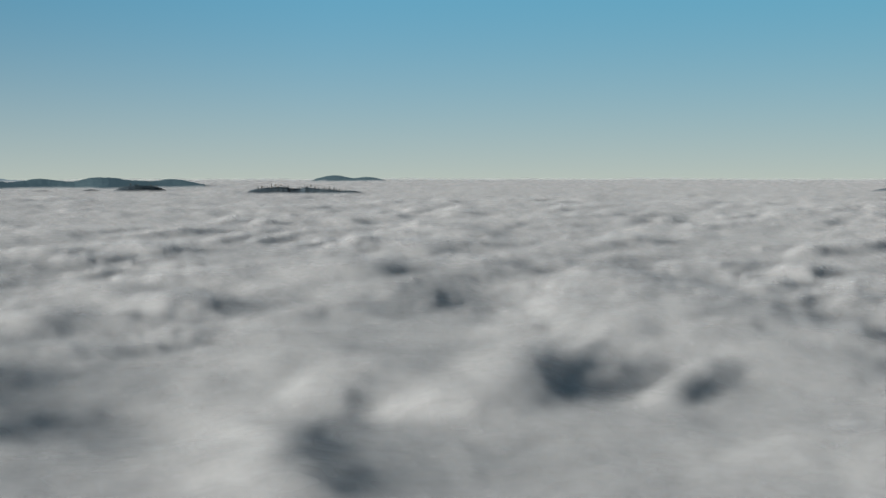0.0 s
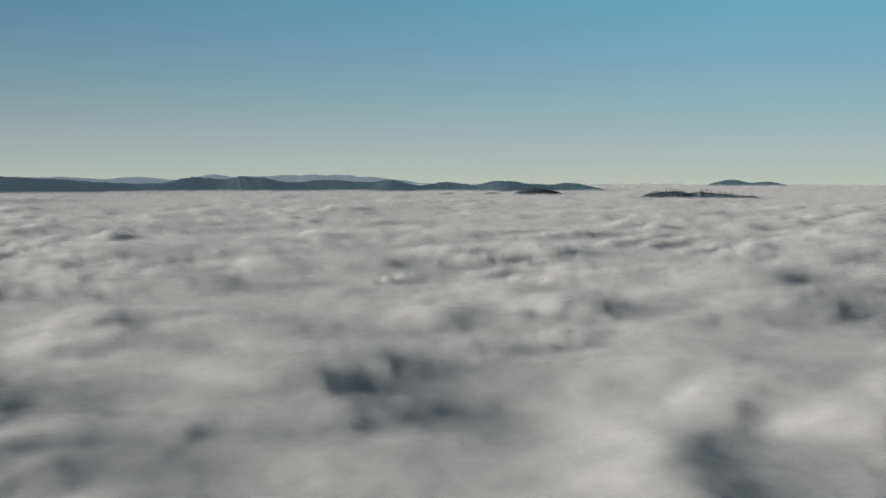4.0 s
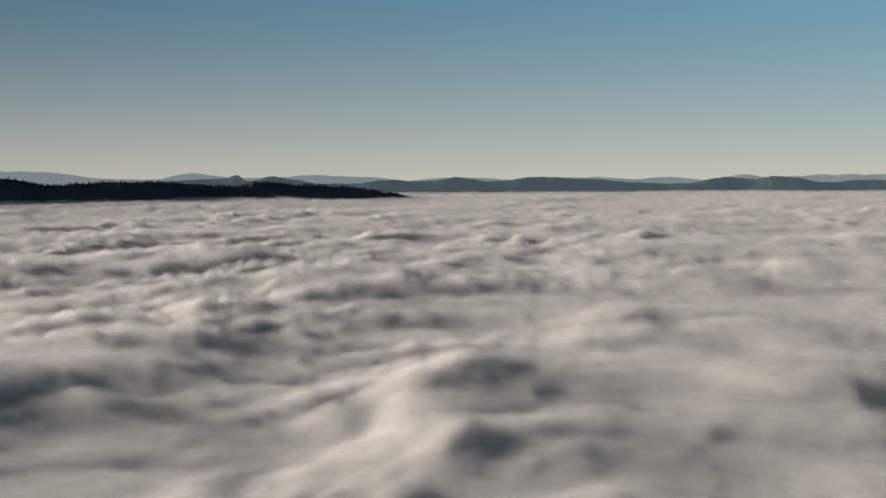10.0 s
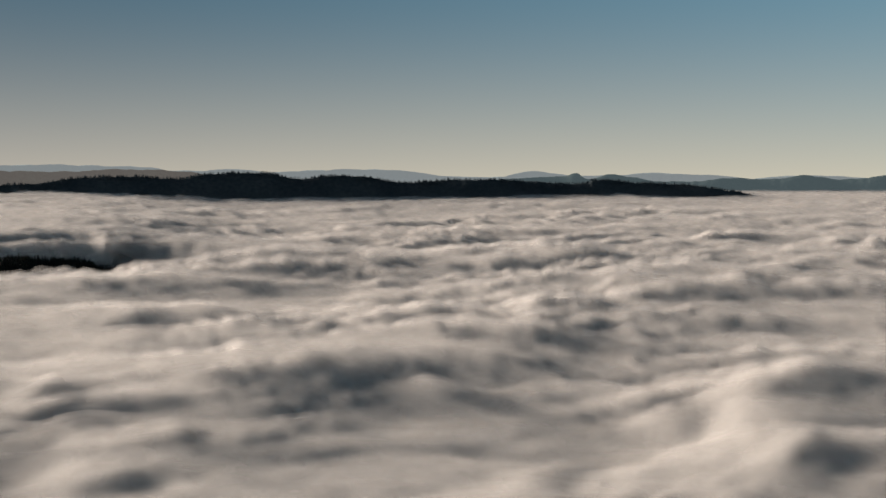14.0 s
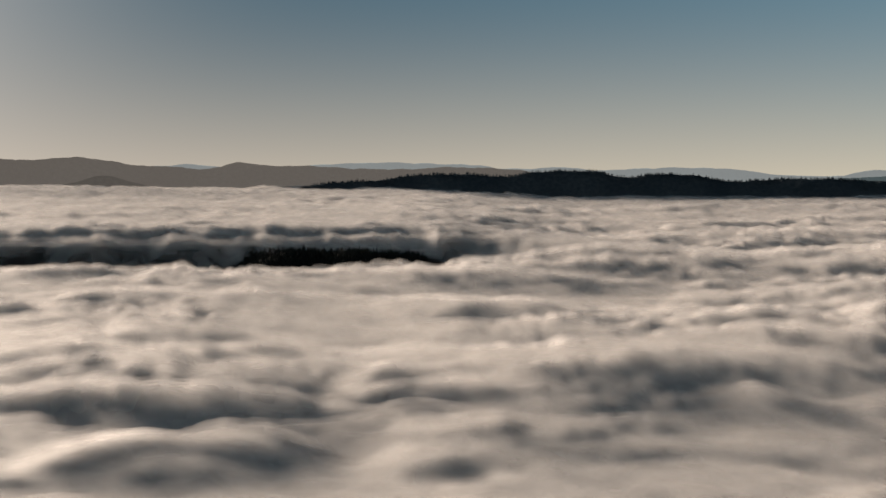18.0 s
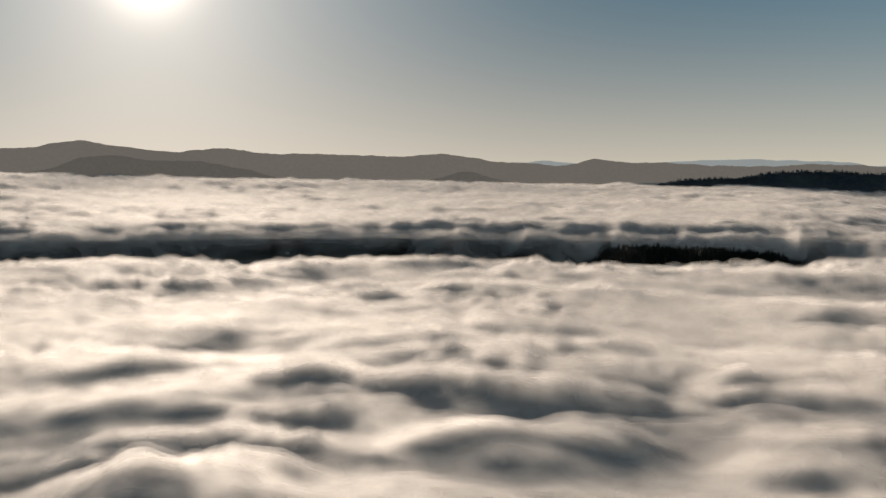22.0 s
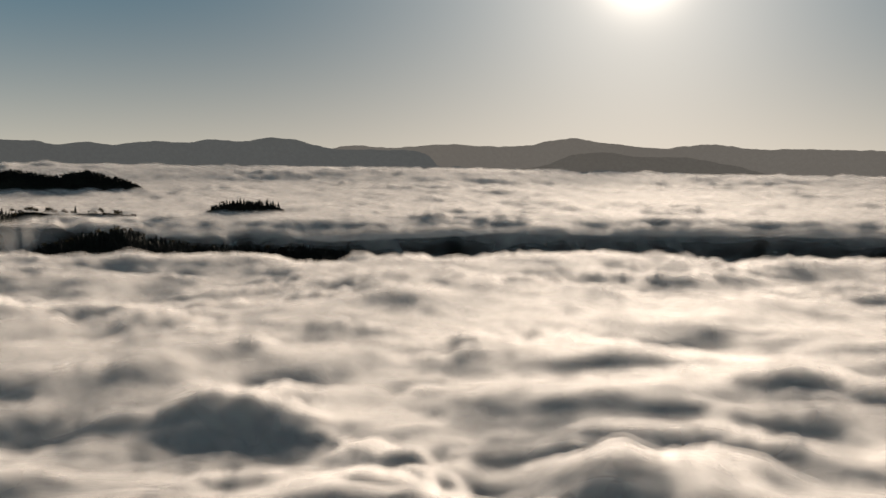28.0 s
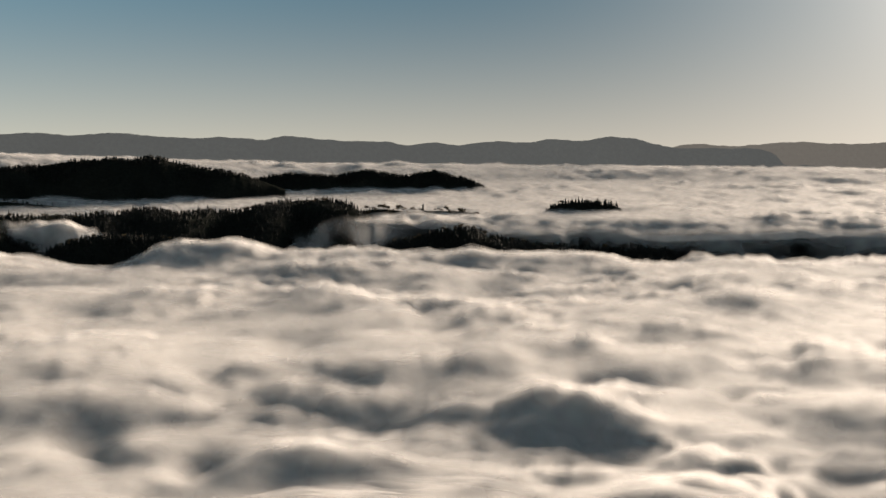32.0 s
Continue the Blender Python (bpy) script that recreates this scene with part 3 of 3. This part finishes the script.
def spruce_shape(rng, height, wide):
    """Drooping tiers of branches, narrower to the tip, with ragged rims."""
    v, f = [], []
    tiers, sides = 6, 8
    for n in range(tiers):
        s = n / tiers
        low, top = height * (0.1 + 0.82 * s), height * min(1.0, 0.1 + 0.82 * s + 0.3)
        r = wide * (1 - s) ** 0.85 * rng.uniform(0.85, 1.1)
        first = len(v)
        for k in range(sides):
            a = 2 * math.pi * (k + 0.5 * (n % 2)) / sides
            q = r * rng.uniform(0.65, 1.2)
            v.append((q * math.cos(a), q * math.sin(a), low - 0.06 * height * rng.uniform(0, 1)))
        v.append((rng.uniform(-0.1, 0.1), rng.uniform(-0.1, 0.1), top))
        f += [(first + k, first + (k + 1) % sides, first + sides) for k in range(sides)]
    return v, f


def clump(v, f, centre, r, rng):
    first = len(v)
    for d in ((1, 0, 0), (0, 1, 0), (-1, 0, 0), (0, -1, 0), (0.2, 0.1, 1), (0, 0.2, -0.8)):
        q = r * rng.uniform(0.6, 1.3)
        v.append(tuple(c + q * e for c, e in zip(centre, d)))
    for k in range(4):
        f.append((first + k, first + (k + 1) % 4, first + 4))
        f.append((first + (k + 1) % 4, first + k, first + 5))


def broadleaf_shape(rng, height, wide, clumps=26):
    """A rounded, gappy crown of many small clumps."""
    v, f = [], []
    for n in range(clumps):
        a, e, r = rng.uniform(0, 2 * math.pi), rng.uniform(-0.5, 1.0), rng.uniform(0.5, 1.0)
        c = (wide * r * math.cos(a) * math.cos(e), wide * r * math.sin(a) * math.cos(e), height * (0.6 + 0.36 * r * math.sin(e)))
        clump(v, f, c, wide * rng.uniform(0.2, 0.36), rng)
    return v, f


def limbs_shape(rng, height, wide):
    v, f = trunk_shape(height * 0.75, 0.35)
    for n in range(7):
        a = rng.uniform(0, 2 * math.pi)
        z0, z1 = height * rng.uniform(0.25, 0.55), height * rng.uniform(0.65, 0.98)
        r = wide * rng.uniform(0.4, 0.95)
        k = len(v)
        v += [(0.12, 0, z0), (-0.08, 0.1, z0), (-0.08, -0.1, z0), (r * math.cos(a), r * math.sin(a), z1)]
        f += [(k, k + 1, k + 3), (k + 1, k + 2, k + 3), (k + 2, k, k + 3)]
    return v, f


def shape_mesh(name, shape, mat):
    me = bpy.data.meshes.new(name)
    me.from_pydata(shape[0], [], shape[1])
    me.materials.append(mat)
    return me


RNG = random.Random(5)
SPRUCES = [(shape_mesh("trunk", trunk_shape(h * 0.9, 0.28), BARK), shape_mesh("crown", spruce_shape(RNG, h, w), NEEDLES))
           for h, w in ((13, 3.1), (15, 3.4), (11.5, 3.0), (16.5, 3.6))]
BROADS = [(shape_mesh("trunk", limbs_shape(RNG, h, w), BARK), shape_mesh("crown", broadleaf_shape(RNG, h, w, n), TWIGS))
          for h, w, n in ((11, 4.2, 26), (12.5, 5.0, 30), (9.5, 3.8, 18), (13.5, 5.2, 22))]


def stand_height(bearing, dist):
    return float(land_height(np.array([bearing], float), np.array([dist], float))[0])


def plant(kind, bearing, dist, size, label, group):
    trunk, crown = RNG.choice(SPRUCES if kind == "spruce" else BROADS)
    tree = new("spruce_tree" if kind == "spruce" else "broadleaf_tree")
    tree.matrix_basis = pose(dist * math.cos(radians(bearing)), dist * math.sin(radians(bearing)), stand_height(bearing, dist),
                             RNG.uniform(-2, 2), RNG.uniform(-2, 2), RNG.uniform(0, 360)) @ Matrix.Scale(size, 4)
    for name, me in (("trunk", trunk), ("crown", crown)):
        ob = new(name, me)
        ob.parent = tree
    return tagged(tree, label, "tree", group)


def tree_line(ridge_name, start, end, gap, label, group, leafy=0.15, depth=(-30, 12), size=(0.6, 1.1)):
    far = RIDGES[ridge_name][0]
    b = start
    while b < end:
        kind = "broad" if RNG.random() < leafy else "spruce"
        plant(kind, b, far + RNG.uniform(*depth), RNG.uniform(*size), label if kind == "spruce" else "brown broadleaf tree among dark spruces above the fog", group)
        b += math.degrees(gap / far) * RNG.uniform(0.4, 1.6)


def forest(name, areas, label, count, size=(0.55, 1.0), mat=None):
    """Many joined trees that nobody could count: areas as ridge, bearings, depths from the crest."""
    rng = np.random.RandomState(11)
    trunks = [spruce_shape(RNG, 12.5, 3.6) for n in range(3)] + [broadleaf_shape(RNG, 10, 4.4, 8)]
    vs, fs, total = [], [], 0
    for ridge_name, b0, b1, d0, d1, share in areas:
        n = int(count * share)
        b = rng.uniform(b0, b1, n)
        d = RIDGES[ridge_name][0] + rng.uniform(d0, d1, n)
        z = ridge_height(ridge_name, b, d)
        for k in range(n):
            v, f = trunks[rng.randint(4) if rng.rand() < 0.4 else rng.randint(3)]
            v, f = np.array(v), np.array(f)
            a, q = rng.uniform(0, 6.28), rng.uniform(*size)
            q *= 0.25 + 0.75 * min(1.0, (b[k] - b0) / 1.2, (b1 - b[k]) / 1.2)
            w = np.empty_like(v)
            w[:, 0] = q * (v[:, 0] * math.cos(a) - v[:, 1] * math.sin(a)) + d[k] * math.cos(math.radians(b[k]))
            w[:, 1] = q * (v[:, 0] * math.sin(a) + v[:, 1] * math.cos(a)) + d[k] * math.sin(math.radians(b[k]))
            w[:, 2] = q * v[:, 2] + z[k] - 0.5
            vs.append(w)
            fs.append(f + total)
            total += len(v)
    v, f = np.concatenate(vs), np.concatenate(fs)
    me = bpy.data.meshes.new(name)
    me.vertices.add(len(v))
    me.vertices.foreach_set("co", v.ravel())
    me.loops.add(f.size)
    me.loops.foreach_set("vertex_index", f.ravel())
    me.polygons.add(len(f))
    me.polygons.foreach_set("loop_start", np.arange(0, f.size, 3))
    me.update(calc_edges=True)
    me.materials.append(mat or NEEDLES)
    return tagged(new(name, me), label, "forest", kind="stuff")


tree_line("valley_wood", 79.2, 90.2, 6, "dark spruce on the wooded crest in the gap of the fog", "trees on the crest in the gap", 0.1)
tree_line("valley_wood", 127.5, 141.5, 8, "dark spruce on the slope where the fog pours down", "trees on the pouring slope", 0.2)
tree_line("wood_isle", 129.8, 133.4, 4.2, "dark spruce on the small knoll in the fog", "trees on the knoll", 0.1, (-14, 14), (0.75, 1.2))
tree_line("near_wood", 142.4, 148.6, 5.5, "dark spruce on the near black hilltop", "trees on the near hill", 0.15)
tree_line("near_wood", 148.6, 160.5, 7.5, "dark spruce along the long near crest", "trees on the near hill", 0.45)
tree_line("front_wood", 151.5, 158.2, 6, "dark spruce on the spur in front of the hill", "trees on the spur", 0.2)
tree_line("bare_strip", 136.9, 142.8, 5, "small dark spruce among bare trees on the bank", "trees on the bank", 0.88, (-20, 15), (0.6, 1.3))
tree_line("far_strip", 156.8, 160.6, 8, "dark spruce in a row on the far bank", "trees on the far bank", 0.05, (-8, 8), (0.6, 0.9))
for b in (136.9, 137.1, 137.4, 137.7, 138.0, 138.6):
    plant("broad", b, 2118, RNG.uniform(0.9, 1.15), "round bare-branched broadleaf tree on the misty slope", "trees on the pouring slope")
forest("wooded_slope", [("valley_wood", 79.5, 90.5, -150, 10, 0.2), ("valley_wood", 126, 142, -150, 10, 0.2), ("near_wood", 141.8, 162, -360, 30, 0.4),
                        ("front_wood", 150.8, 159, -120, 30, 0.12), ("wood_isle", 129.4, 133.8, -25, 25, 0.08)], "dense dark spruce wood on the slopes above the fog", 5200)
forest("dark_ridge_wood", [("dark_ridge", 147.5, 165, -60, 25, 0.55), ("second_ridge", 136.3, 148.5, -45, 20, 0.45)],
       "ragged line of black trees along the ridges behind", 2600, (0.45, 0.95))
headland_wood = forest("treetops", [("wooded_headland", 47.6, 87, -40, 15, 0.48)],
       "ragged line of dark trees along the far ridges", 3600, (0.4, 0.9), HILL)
headland_wood.parent = headland
del headland_wood["category"]

# ---- lookout tower on the flat hilltop ----
STONE = land_material("tower_stone", (0.09, 0.09, 0.085), (0.16, 0.155, 0.145), 2)


def tower_part(name, rings, parent, sides=10):
    v, f = [], []
    for r, z in rings:
        v += [(r * math.cos(2 * math.pi * k / sides), r * math.sin(2 * math.pi * k / sides), z) for k in range(sides)]
    for n in range(len(rings) - 1):
        for k in range(sides):
            f.append((n * sides + k, n * sides + (k + 1) % sides, (n + 1) * sides + (k + 1) % sides, (n + 1) * sides + k))
    f.append(tuple(range((len(rings) - 1) * sides, len(rings) * sides)))
    me = bpy.data.meshes.new(name)
    me.from_pydata(v, [], f)
    me.materials.append(STONE)
    ob = new(name, me)
    ob.parent = parent
    return ob


tower = new("lookout_tower")
tower.matrix_basis = pose(4000 * math.cos(radians(8.62)), 4000 * math.sin(radians(8.62)), stand_height(8.62, 4000))
tower_part("shaft", [(2.6, -3), (2.3, 11)], tower)
tower_part("gallery", [(2.3, 11), (3.3, 11.6), (3.3, 13), (2.9, 13)], tower)
tower_part("mast", [(0.4, 13), (0.3, 17)], tower, 6)
tagged(tower, "slender grey lookout tower on the dark hilltop", "tower")
tree_line("tower_isle", 4.4, 9.4, 9, "dark spruce on the hilltop with the tower", "trees on the tower hill", 0.3, (-10, 10), (0.5, 0.9))
tree_line("small_isle", 14.0, 16.0, 12, "dark spruce on the small far hilltop", "trees on the small hilltop", 0.3, (-10, 10), (0.4, 0.7))
